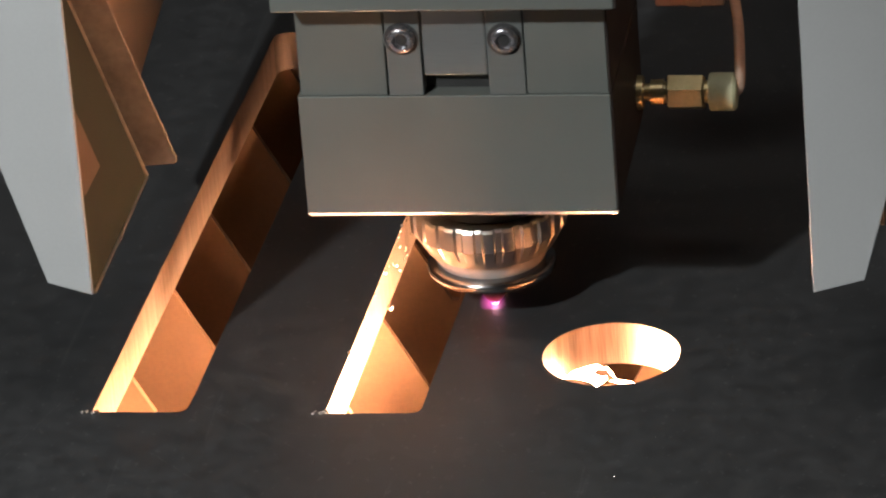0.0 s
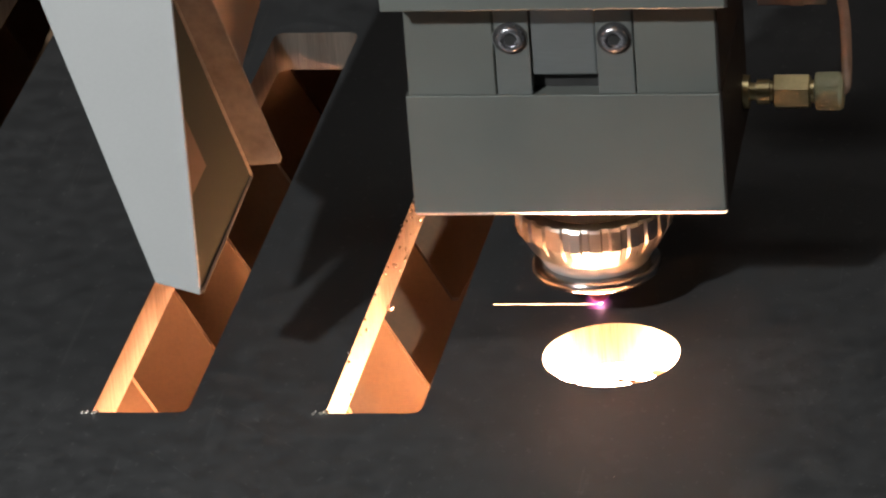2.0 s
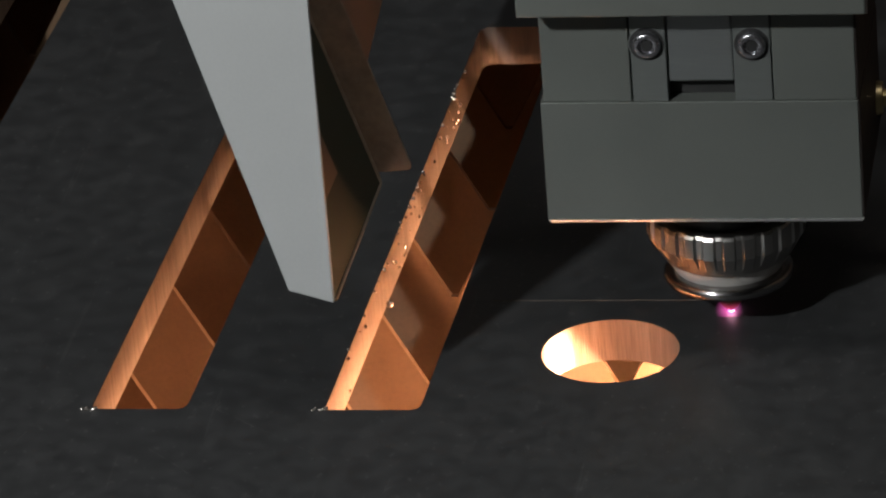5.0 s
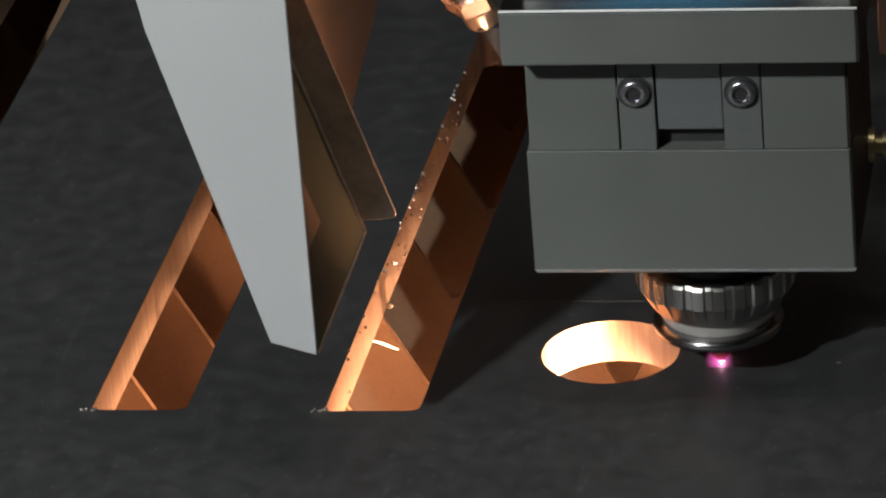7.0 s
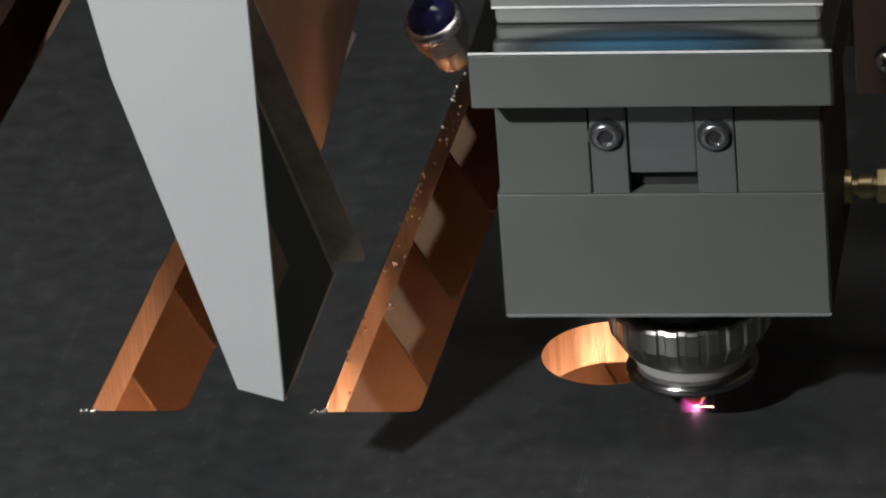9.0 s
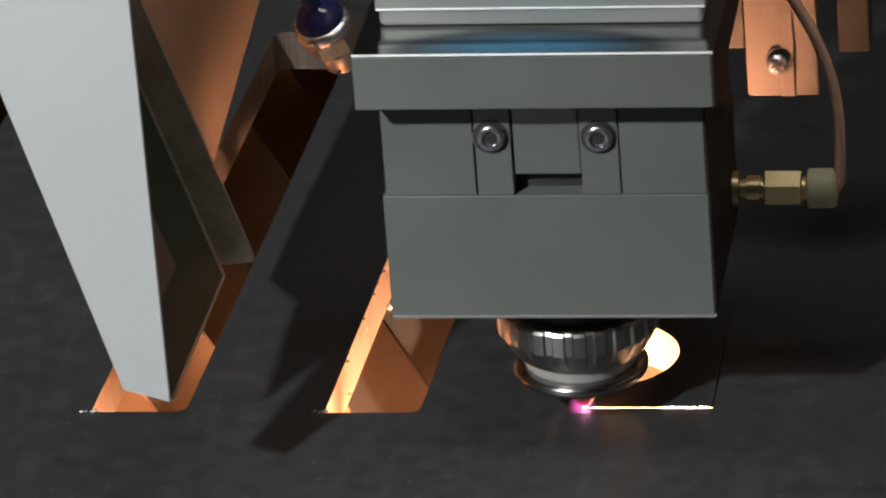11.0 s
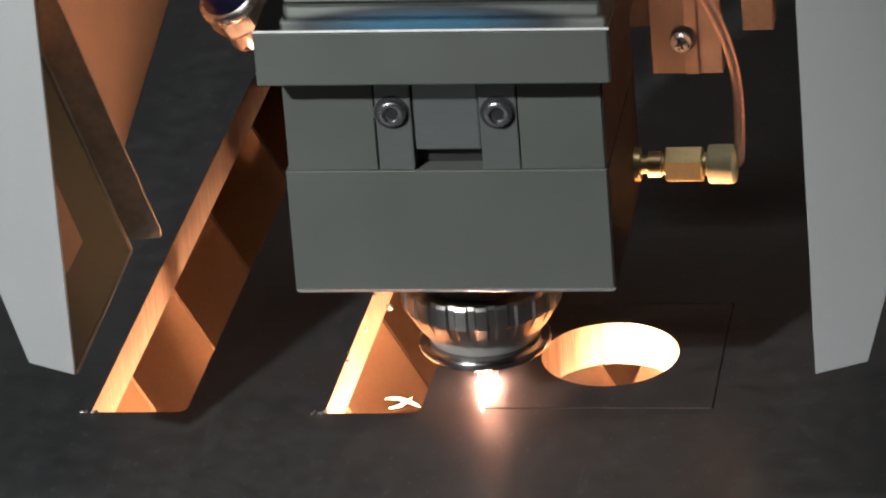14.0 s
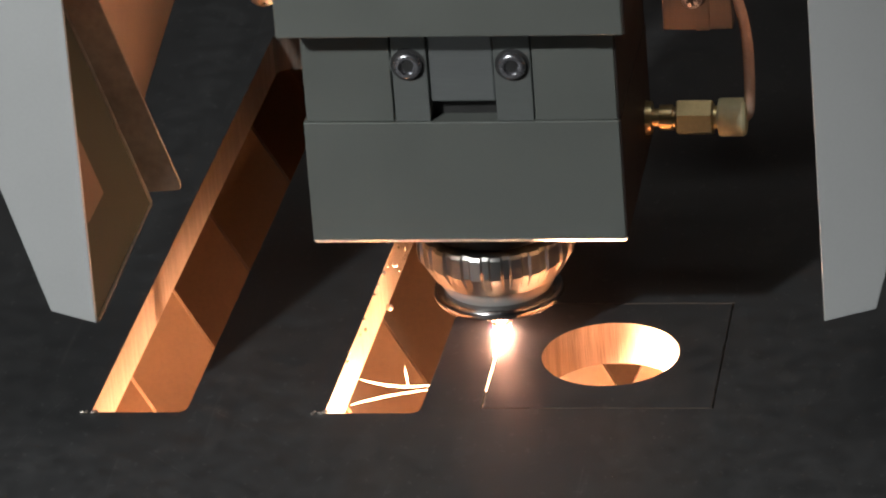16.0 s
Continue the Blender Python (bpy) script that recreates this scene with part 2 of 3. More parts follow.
# ---- the path of the cut, in mm on the plate ----
FAR, NEAR, RIGHT, LEFT = -33.4, -93.2, 82.7, 22.8
PATH = [
    (0.0, 18.6, FAR), (0.5, 25.2, FAR), (1.0, 32.4, FAR), (1.5, 39.6, FAR), (2.0, 46.8, FAR), (2.5, 54.0, FAR), (3.0, 61.1, FAR),
    (3.5, 68.2, FAR), (4.0, 75.2, FAR), (4.4, 80.9, FAR), (4.5, 82.2, FAR), (4.55, RIGHT, FAR), (4.65, RIGHT, -34.9), (4.8, RIGHT, -37.1),
    (5.5, RIGHT, -47.2), (6.5, RIGHT, -61.5), (7.0, RIGHT, -68.7), (7.5, RIGHT, -76.0), (8.0, RIGHT, -83.4), (8.5, RIGHT, -90.7),
    (8.6, RIGHT, -92.3), (8.68, RIGHT, NEAR), (8.8, 81.0, NEAR), (9.0, 78.4, NEAR), (10.0, 64.2, NEAR), (10.5, 57.1, NEAR), (11.0, 49.7, NEAR),
    (11.5, 42.7, NEAR), (12.0, 36.0, NEAR), (12.5, 28.5, NEAR), (12.8, 24.1, NEAR), (12.9, LEFT, NEAR), (13.0, LEFT, -92.6),
    (13.1, LEFT, -91.1), (13.5, LEFT, -85.2), (14.0, LEFT, -78.1), (14.5, LEFT, -70.8), (15.0, LEFT, -63.7), (15.5, LEFT, -56.4), (16.0, LEFT, -49.4),
]

# ---- the workpiece ----
THICK, KERF = 12.0, 0.5
SKEW = 2.3


def rounded(points, radius, n=6):
    """A closed outline with rounded corners."""
    out, m = [], len(points)
    for i in range(m):
        p, a, b = Vector(points[i]), Vector(points[i - 1]), Vector(points[(i + 1) % m])
        r = radius[i] if isinstance(radius, (list, tuple)) else radius
        if r <= 0:
            out.append(tuple(p))
            continue
        u, w = (a - p).normalized(), (b - p).normalized()
        for k in range(n + 1):
            s = k / n
            q0, q1 = p + u * r, p + w * r
            out.append(tuple((1 - s) ** 2 * q0 + 2 * s * (1 - s) * p + s * s * q1))
    return out


def slot_outline(x, w, y0, y1, radii=(0.6, 3.2, 4, 4)):
    k = math.tan(radians(SKEW))
    return rounded([(x, y0), (x + w, y0), (x + w + k * (y1 - y0), y1), (x + k * (y1 - y0), y1)], radii)


def kerf_outline():
    h = KERF / 2
    x0, y0, x1, y1, top = LEFT, NEAR, RIGHT, FAR, -40.0
    return [(18.2, y1 + h), (18.2, y1 - h), (x1 - h, y1 - h), (x1 - h, y0 + h), (x0 + h, y0 + h), (x0 + h, top), (x0 - h, top), (x0 - h, y0 - h), (x1 + h, y0 - h), (x1 + h, y1 + h)]


def work_plate():
    cu = bpy.data.curves.new("work_plate", "CURVE")
    cu.dimensions, cu.fill_mode, cu.extrude = "2D", "BOTH", THICK / 2000
    hole = [(53.07 + 18.08 * math.cos(2 * math.pi * k / 96), -62.84 + 18.08 * math.sin(2 * math.pi * k / 96)) for k in range(96)]
    loops = [[(-480, -380), (520, -380), (520, 560), (-480, 560)], hole, kerf_outline(),
             slot_outline(-79.5, 25.1, -95.4, 146), slot_outline(-17.8, 24.8, -96.0, 146), slot_outline(-169.8, 25.0, -40, 240)]
    for pts in loops:
        sp = cu.splines.new("POLY")
        sp.points.add(len(pts) - 1)
        for q, p in zip(sp.points, pts):
            q.co = (p[0] / 1000, p[1] / 1000, 0, 1)
        sp.use_cyclic_u = True
    tmp = new("outline", cu)
    me = bpy.data.meshes.new_from_object(tmp.evaluated_get(bpy.context.evaluated_depsgraph_get()))
    bpy.data.objects.remove(tmp)
    me.transform(Matrix.Translation((0, 0, -THICK / 2000)))
    weld = bmesh.new()
    weld.from_mesh(me)
    bmesh.ops.remove_doubles(weld, verts=weld.verts[:], dist=1e-6)
    weld.to_mesh(me)
    weld.free()
    me.materials.clear()
    me.materials.append(SCALE_STEEL)
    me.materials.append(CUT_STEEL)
    me.materials.append(SHADED_CUT_STEEL)
    for f in me.polygons:
        f.use_smooth = False
        c = f.center * 1000
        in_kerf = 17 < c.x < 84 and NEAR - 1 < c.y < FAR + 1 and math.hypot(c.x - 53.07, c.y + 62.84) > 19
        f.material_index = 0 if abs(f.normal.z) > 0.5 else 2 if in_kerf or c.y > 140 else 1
    ob = new("work_plate", me)
    return tagged(ob, "dark mill-scale steel plate with long cut slots and a round hole", "steel plate")


plate = work_plate()

# steel still standing in the kerf, blown down into the tray as the cut front reaches it
WEBS = []


def kerf_webs():
    h, step = KERF / 2, 4.0
    legs = [((18.2, FAR), (RIGHT, FAR)), ((RIGHT, FAR), (RIGHT, NEAR)), ((RIGHT, NEAR), (LEFT, NEAR)), ((LEFT, NEAR), (LEFT, -40.0))]
    for a, b in legs:
        a, b = Vector(a), Vector(b)
        d = (b - a).normalized()
        n = max(1, round((b - a).length / step))
        ln = (b - a).length / n
        for k in range(n):
            p, q = a + d * (ln * k), a + d * (ln * (k + 1))
            s = Vector((-d.y, d.x)) * h
            bm = prism([(*(p - s), -0.006), (*(q - s), -0.006), (*(q + s), -0.006), (*(p + s), -0.006)], THICK - 0.1, (0, 0, -1), 0)
            ob = part("kerf_web", bm, SCALE_STEEL, plate)
            WEBS.append((ob, q))


kerf_webs()


def spatter():
    """Beads of frozen spatter along the edges of the second slot."""
    rnd = random.Random(4)
    k = math.tan(radians(SKEW))
    for i in range(70):
        y = rnd.choice((rnd.uniform(-70, 120), rnd.gauss(30, 12), rnd.gauss(95, 10))) if i > 6 else rnd.uniform(-97, -95)
        x = -17.8 + k * (y + 96) + (rnd.uniform(-0.3, 0.7) if i > 6 else rnd.uniform(-3.5, 1.0))
        r = rnd.uniform(0.25, 0.62)
        bm = bmesh.new()
        bmesh.ops.create_icosphere(bm, subdivisions=2, radius=r / 1000)
        for v in bm.verts:
            v.co *= 1 + 0.25 * noise.noise(v.co * 2500 + Vector((i, 0, 0)))
        z = 0.12
        if i > 6 and i % 3:
            x, z = -17.8 + k * (y + 96) + 0.15, rnd.uniform(-10, -0.3)
        moved(bm, Matrix.Translation(mm(x, y, z)))
        smooth(part("spatter_bead", bm, BEAD, plate, "frozen steel spatter bead"), 180)
    bm = bmesh.new()
    bmesh.ops.create_icosphere(bm, subdivisions=2, radius=0.0011)
    moved(bm, Matrix.Translation(mm(-17.8 + k * 83 + 1.0, -13, -11.2)))
    smooth(part("spatter_bead", bm, BEAD, plate, "round bead of frozen steel"), 180)
    for x, y, z, r in ((-17.5, -95.6, -0.5, 0.7), (-18.3, -96.1, 0.2, 0.55), (-16.9, -95.7, -0.9, 0.5), (-19.2, -96.3, 0.15, 0.4)):
        bm = bmesh.new()
        bmesh.ops.create_icosphere(bm, subdivisions=2, radius=r / 1000)
        moved(bm, Matrix.Translation(mm(x, y, z)))
        smooth(part("spatter_bead", bm, BEAD, plate, "bead of slag on the slot's corner"), 180)
    for i in range(8):
        r = rnd.uniform(0.3, 0.7)
        bm = bmesh.new()
        bmesh.ops.create_icosphere(bm, subdivisions=2, radius=r / 1000)
        moved(bm, Matrix.Translation(mm(-79 + rnd.uniform(-3, 1), -95.6 + rnd.uniform(-0.5, 0.4), 0.15)))
        smooth(part("spatter_bead", bm, BEAD, plate), 180)
    for i in range(26):
        r = rnd.uniform(0.1, 0.22)
        x, y = rnd.uniform(-90, 170), rnd.uniform(-150, -20)
        if -90 < x < 20 and y > -100 or (x - 53) ** 2 + (y + 63) ** 2 < 24 ** 2:
            continue
        bm = bmesh.new()
        bmesh.ops.create_icosphere(bm, subdivisions=1, radius=r / 1000)
        moved(bm, Matrix.Translation(mm(x, y, 0.08)))
        smooth(part("spatter_bead", bm, BEAD, plate), 180)


spatter()


def scratches():
    """Rubbed lines in the mill scale that stay bright."""
    rnd = random.Random(21)
    lines = [((-88, -87), (-101, -130)), ((-52, -91), (-38, -103)), ((-33, -107), (-15, -122)), ((-60, -118), (-48, -131))]
    for a, b in lines:
        a, b = Vector(a), Vector(b)
        d = (b - a).normalized()
        n = Vector((-d.y, d.x))
        bm = bmesh.new()
        p, side = 0.0, 0.0
        while p < (b - a).length:
            ln, w = rnd.uniform(1.5, 6), rnd.uniform(0.04, 0.11)
            side += rnd.uniform(-0.25, 0.25)
            q0, q1 = a + d * p + n * side, a + d * (p + ln) + n * side
            vs = [bm.verts.new(mm(*c, 0.012)) for c in (q0 - n * w, q1 - n * w * 0.5, q1 + n * w * 0.5, q0 + n * w)]
            bm.faces.new(vs)
            p += ln + rnd.uniform(0.2, 2.5)
        part("scratch", bm, RUBBED, plate, "pale scratch in the mill scale")


scratches()


def cut_light_dots():
    """Glowing beads that imitate melt light shining through the third leg's beginning."""
    bm = bmesh.new()
    for x in (70.6, 72.4, 74.2, 76.0, 77.8, 79.8, 81.2):
        bmesh.ops.create_icosphere(bm, subdivisions=2, radius=0.00034, matrix=Matrix.Translation(mm(x, NEAR, -0.05)) @ Matrix.Diagonal((1.7, 0.8, 1, 1)))
    return smooth(tagged(part("cut_light_dot", bm, TRAIL, plate, "glowing beads standing in for light through the cut"), kind="stuff"), 180)


light_dots = cut_light_dots()

# ---- the cutting bed ----
def support_slats():
    pitch, deep, tip0 = 53.75, 45.9, -91.1
    for k in range(-3, 7):
        shift = {0: 0.5, 1: 0.5, 2: -1.5, 3: 2.0}.get(k, 0.0)
        y = -30.4 + 57.5 * k
        pts = []
        for n in range(-6, 10):
            x = tip0 + shift + pitch * n
            pts += [(x - 0.8, y, -12.2), (x + 0.8, y, -12.2), (x + pitch / 2 - 1, y, -12.2 - deep), (x + pitch / 2 + 1, y, -12.2 - deep)]
        pts += [(pts[-1][0], y, -125), (pts[0][0], y, -125)]
        bm = bmesh.new()
        a = [bm.verts.new(mm(*p)) for p in pts]
        b = [bm.verts.new(mm(p[0], p[1] + 2.0, p[2])) for p in pts]
        bm.faces.new(a)
        bm.faces.new(list(reversed(b)))
        for i in range(len(a)):
            bm.faces.new((a[i], b[i], b[(i + 1) % len(a)], a[(i + 1) % len(a)]))
        bmesh.ops.recalc_face_normals(bm, faces=bm.faces[:])
        tagged(part("support_slat", bm, SLAT_STEEL), "rusty saw-toothed steel slat carrying the plate from below", "slat", "slats of the cutting bed")


support_slats()
# Unseen sheet added below the plate to keep firelight from the far slot.
tagged(part("unseen_light_blocker", block(-128, -124, -220, 330, -125, -13, 0.5), TRAY_STEEL), "unseen sooty steel sheet added to block the firelight", "partition", kind="structure")
tagged(part("bed_rail_left", block(-415, -380, -220, 330, -260, -125, 2), TRAY_STEEL), "sooty steel rail under the slats", "rail", kind="structure")
tagged(part("bed_rail_right", block(385, 420, -220, 330, -260, -125, 2), TRAY_STEEL), "sooty steel rail under the slats", "rail", kind="structure")
tagged(part("floor", block(-1600, 1600, -2300, 1300, -290, -260, 0), TRAY_STEEL), "sooty steel floor of the cutting bed", "floor", kind="structure")
tagged(part("wall_back", block(-1600, 1600, 1300, 1340, -260, 1700, 0), WALL), "dark cabin wall", "wall", kind="structure")
tagged(part("wall_front", block(-1600, 1600, -2340, -2300, -260, 1700, 0), WALL), "dark cabin wall", "wall", kind="structure")
tagged(part("wall_left", block(-1640, -1600, -2300, 1300, -260, 1700, 0), WALL), "dark cabin wall", "wall", kind="structure")
tagged(part("wall_right", block(1600, 1640, -2300, 1300, -260, 1700, 0), WALL), "dark cabin wall", "wall", kind="structure")
tagged(part("ceiling", block(-1600, 1600, -2300, 1300, 1700, 1740, 0), WALL), "dark cabin ceiling", "ceiling", kind="structure")

# ---- the cutting head; its origin is the point of the cut on the plate ----
head = tagged(anchor("laser_head"), "grey aluminium laser cutting head with knurled nozzle nut", "laser head")


def screw_socket(x, y, z, parent):
    """A cap screw seen end on, in its counterbore."""
    turn = Matrix.Translation(mm(x, y, z)) @ pose(0, 0, 0, 90, 0, 0)
    smooth(part("counterbore", moved(lathe([(4.75, -0.5), (4.75, 0.04), (4.5, 0.1), (4.35, -0.4), (0.1, -0.4)], 48), turn), EDGE_GREY, parent, "machined counterbore rim"))
    # Dark ring laid proud of the face as the bore's shaded gap.
    smooth(part("bore_shadow_gap", moved(lathe([(4.6, -0.5), (4.6, 0.07), (3.4, 0.09)], 40), turn), PAINTED_SHADE, parent))
    cap = lathe([(3.6, -0.4), (3.65, 0.9), (3.45, 1.4), (3.0, 1.75), (2.4, 1.85), (2.1, 1.75), (2.0, 0.8), (0.1, 0.5)], 48)
    screw = smooth(part("cap_screw", moved(cap, turn), CAP, parent, "bright steel socket cap screw"), 50)
    part("hex_socket", moved(lathe([(1.65, 0.4), (1.65, 1.0)], 6), turn), PAINTED_SHADE, screw)


def build_head():
    y = -31.0
    part("lower_block", block(-42.4, 38.7, y, 30, 42.2, 75.4, 0.2), HEAD_GREY, head, "grey bead-blasted aluminium block")
    foot = bmesh.new()
    bmesh.ops.create_cube(foot, size=1)
    for v in foot.verts:
        low = v.co.z < 0
        v.co = mm((-42.4 + low * 0.7) if v.co.x < 0 else (39.1 - low * 0.7), (y - 0.1 + low * 0.9) if v.co.y < 0 else y + 5, 41.1 if low else 42.18)
    part("chamfered_foot", foot, EDGE_HIGHLIGHT, head, "chamfered foot plate, painted pale as if lit from below")
    part("upper_block_left", block(-41.6, -18.9, y + 0.5, 30, 75.45, 104.3, 0.25), HEAD_GREY, head)
    part("upper_block_right", block(17.5, 38.4, y + 0.5, 30, 75.45, 104.3, 0.25), HEAD_GREY, head)
    # Dark sheets standing in for the shade on the head's right side.
    for x0, x1, y0, z0, z1 in ((38.75, 39.2, y + 0.4, 42.3, 75.3), (38.45, 38.95, y + 0.9, 75.6, 104.2), (42.75, 43.2, -42.6, 104.5, 118.2)):
        part("side_shade_sheet", block(x0, x1, y0, 29.5, z0, z1, 0.15), SIDE_SHADE, head, "black sheet standing in for shade on the right side")
    part("slide_left", block(-18.4, -9.4, y + 0.2, 20, 75.5, 104.3, 0.25), EDGE_GREY, head, "milled clamp slide")
    part("slide_right", block(7.7, 17.2, y + 0.2, 20, 75.5, 104.3, 0.25), EDGE_GREY, head, "milled clamp slide")
    # Dark block standing in for the shade inside the drawer's recess.
    part("drawer_recess_shade", block(-9.38, 7.68, y + 5.5, 30, 75.5, 104.3, 0), PAINTED_SHADE, head)
    part("lens_drawer", block(-9.2, 7.5, y + 1.2, y + 6, 80.6, 104.3, 0.5), POLISHED_GREY, head, "lens drawer tongue")
    screw_socket(-14.2, y + 0.2, 91.5, head)
    screw_socket(12.5, y + 0.2, 91.2, head)
    top = part("clamp_block", block(-45.3, 42.7, -43, 30, 104.35, 118.8, 0.5), HEAD_GREY, head, "wide grey clamp block with polished top")
    part("polished_top", block(-45.2, 43.1, -43.06, 30, 118.3, 119.2, 0.4), REFLECTION_TINT, top, "polished steel top face")
    part("edge_highlight", block(-45.3, 43.2, -43.3, -42.6, 118.75, 119.35, 0.22), EDGE_HIGHLIGHT, top, "thin pale strip painted as an edge highlight")
    body = part("collimator_body", block(-40.6, 39.4, -25.8, 34, 119.15, 190, 1.2), SATIN, head, "bright polished steel upper body")
    part("body_step", block(-41.3, 40.1, -26.5, -24, 123.9, 189.5, 0.4), SATIN, body, "raised bright front of the upper body")
    part("edge_highlight", block(-41.2, 40.0, -26.7, -26.3, 123.7, 124.3, 0.15), EDGE_HIGHLIGHT, body)
    # nozzle stack
    scallop = lambda a, i: 1.0 - (0.015 * (1 + max(-1.0, min(1.0, 9.0 * (math.cos(a * 24) - 0.3)))) if 3 <= i <= 6 else 0)
    smooth(part("mount_ring", lathe([(16.8, 36.4), (17.6, 37.0), (17.9, 37.8), (17.9, 42.3)], 96), NUT_STEEL, head, "bright turned mounting ring"))
    smooth(part("groove_ring", lathe([(17.0, 31.0), (17.0, 37.0)], 64), PAINTED_SHADE, head, "groove above the nut, its shade painted dark"))
    smooth(part("knurled_nut", lathe([(15.8, 18.6), (17.2, 18.9), (18.6, 21.2), (20.2, 24.0), (20.9, 25.0), (20.9, 30.6), (20.4, 31.4), (18.6, 31.8), (16.5, 31.9)], 480, scallop), NUT_STEEL, head, "scalloped nickel-plated clamping nut"), 28)
    smooth(part("ceramic_ring", lathe([(13.2, 12.9), (14.0, 14), (15.4, 16.5), (15.9, 19.2)]), CERAMIC, head, "pale ceramic ring"))
    fine = lambda a, i: 1.0 - (0.012 * (1 + math.cos(a * 110)) if i == 1 else 0)
    smooth(part("sensor_disc", lathe([(14.6, 11.1), (16.7, 11.2), (17.1, 11.9), (17.25, 12.6), (17.1, 13.4), (16.4, 14.1), (13, 14.6)], 660, fine), DISC, head, "fine-knurled steel sensor disc"), 50)
    smooth(part("nozzle", lathe([(0.8, 1.2), (1.7, 1.2), (2.4, 2.2), (5.6, 7.5), (6.2, 11.4)], 40), COPPER, head, "conical copper nozzle"))
    # rear bracket bars
    bar = part("bracket_bar", block(37.6, 56.6, 80, 86, 50.9, 170, 0.4), ALU_BAR, head, "bare aluminium bracket bar")
    part("bar_rib", block(46.6, 50.4, 79.3, 80.1, 50.9, 170, 0.3), ALU_BAR, bar)
    t = Matrix.Translation(mm(45.9, 79.6, 60.8)) @ pose(0, 0, 0, 90, 0, 0)
    # Dark disc set up and right of the screw as its painted shadow.
    smooth(part("screw_shadow_disc", moved(lathe([(3.6, 0), (3.6, 0.5), (0.2, 0.5)], 32), t @ Matrix.Translation(mm(0.6, 0.9, 0))), PAINTED_SHADE, bar))
    scr = smooth(part("cross_screw", moved(lathe([(2.8, 0.3), (2.8, 1.4), (2.0, 2.2), (0.3, 2.4)], 32), t), SCREW, bar, "cross-head screw"))
    part("cross_slot", moved(block(-1.6, 1.6, -0.4, 0.4, 1.6, 2.5, 0.05), t @ pose(0, 0, 0, 0, 0, 20)), PAINTED_SHADE, scr)
    part("cross_slot", moved(block(-0.4, 0.4, -1.6, 1.6, 1.6, 2.52, 0.05), t @ pose(0, 0, 0, 0, 0, 20)), PAINTED_SHADE, scr)
    part("bracket_bar", block(61.8, 70.3, 84, 92, 61.6, 170, 0.4), DIMMED_BAR, head, "grey bracket bar, painted darker for the dim light on it")
    part("bracket_bar", block(24.0, 36.8, 86, 94, 62, 170, 0.4), DIMMED_BAR, head, "grey bracket bar, painted darker for the dim light on it")
    # sensor cable
    cx, cy, cz = 44.0, 20.0, 52.6
    side = lambda bm, x: moved(bm, Matrix.Translation(mm(x, cy, cz)) @ pose(0, 0, 0, 0, 90, 0))
    con = smooth(part("cable_connector", side(lathe([(2.6, -12), (2.6, -7.6), (4.4, -7.4), (4.6, -5), (4.4, -3.2), (2.4, -3), (2.4, -1.4), (3.4, -1.2), (3.4, 2.2), (2.8, 2.4), (2.8, 4)], 32), cx), BRASS, head, "brass coaxial connector"))
    part("hex_nut", side(lathe([(4.4, 3.2), (4.9, 3.6), (4.9, 12.6), (4.4, 13.0)], 6), cx), BRASS, con)
    smooth(part("neck", side(lathe([(3.0, 12.8), (3.0, 14.6)], 24), cx), BRASS, con))
    smooth(part("crimp_sleeve", side(lathe([(3.2, 14.0), (4.9, 14.4), (5.1, 15.0), (5.1, 20.8), (4.5, 21.6), (2.5, 21.9)], 32), cx), CRIMP, con, "cream crimp sleeve"))
    pts = [(64, 20, 52.0), (66.0, 20, 53.4), (66.6, 20, 57), (66.9, 20, 65), (66.8, 20, 74), (65.6, 20, 83), (63, 20, 92), (59.5, 20, 100), (56, 20, 107), (51, 21, 116), (46, 23, 128), (43, 26, 150)]
    fine_pts = []
    for i in range(len(pts) - 1):
        p0, p1, p2, p3 = (Vector(pts[max(0, min(len(pts) - 1, i + k))]) for k in (-1, 0, 1, 2))
        for k in range(6):
            u = k / 6
            fine_pts.append(tuple(0.5 * (2 * p1 + (p2 - p0) * u + (2 * p0 - 5 * p1 + 4 * p2 - p3) * u * u + (3 * p1 - p0 - 3 * p2 + p3) * u ** 3)))
    smooth(part("sensor_cable", tube(fine_pts, 1.45, 16), CABLE, head, "clear-jacketed sensor cable"), 60)
    # gas fitting
    g = Matrix.Translation(mm(-63.8, 20, 101)) @ pose(0, 0, 0, 24, -15, 0)
    fit = smooth(part("gas_fitting", moved(lathe([(4.6, -16.4), (5.0, -15.6), (5.0, -10.4), (3.9, -10.0), (3.9, -8.8)], 40), g), FITTING, head, "nickel push-in gas fitting with a blue collar"))
    part("hex_body", moved(lathe([(6.6, -9.2), (7.3, -8.6), (7.3, -3.4), (6.6, -2.6)], 6), g @ pose(0, 0, 0, 0, 0, 12)), FITTING, fit, "hexagonal nickel body")
    smooth(part("collar_ring", moved(lathe([(6.6, -3.2), (7.6, -2.6), (7.9, -1.4), (7.7, -0.2), (6.8, 0.5), (5.6, 0.3)], 48), g), SCREW, fit, "chrome ring"), 60)
    smooth(part("release_collar", moved(lathe([(6.5, 0.2), (6.3, 1.4), (5.6, 3.0), (4.4, 4.2), (3.0, 5.0), (2.2, 5.3), (2.1, 22)], 48), g), BLUE, fit, "glossy dark blue collar"), 60)


build_head()


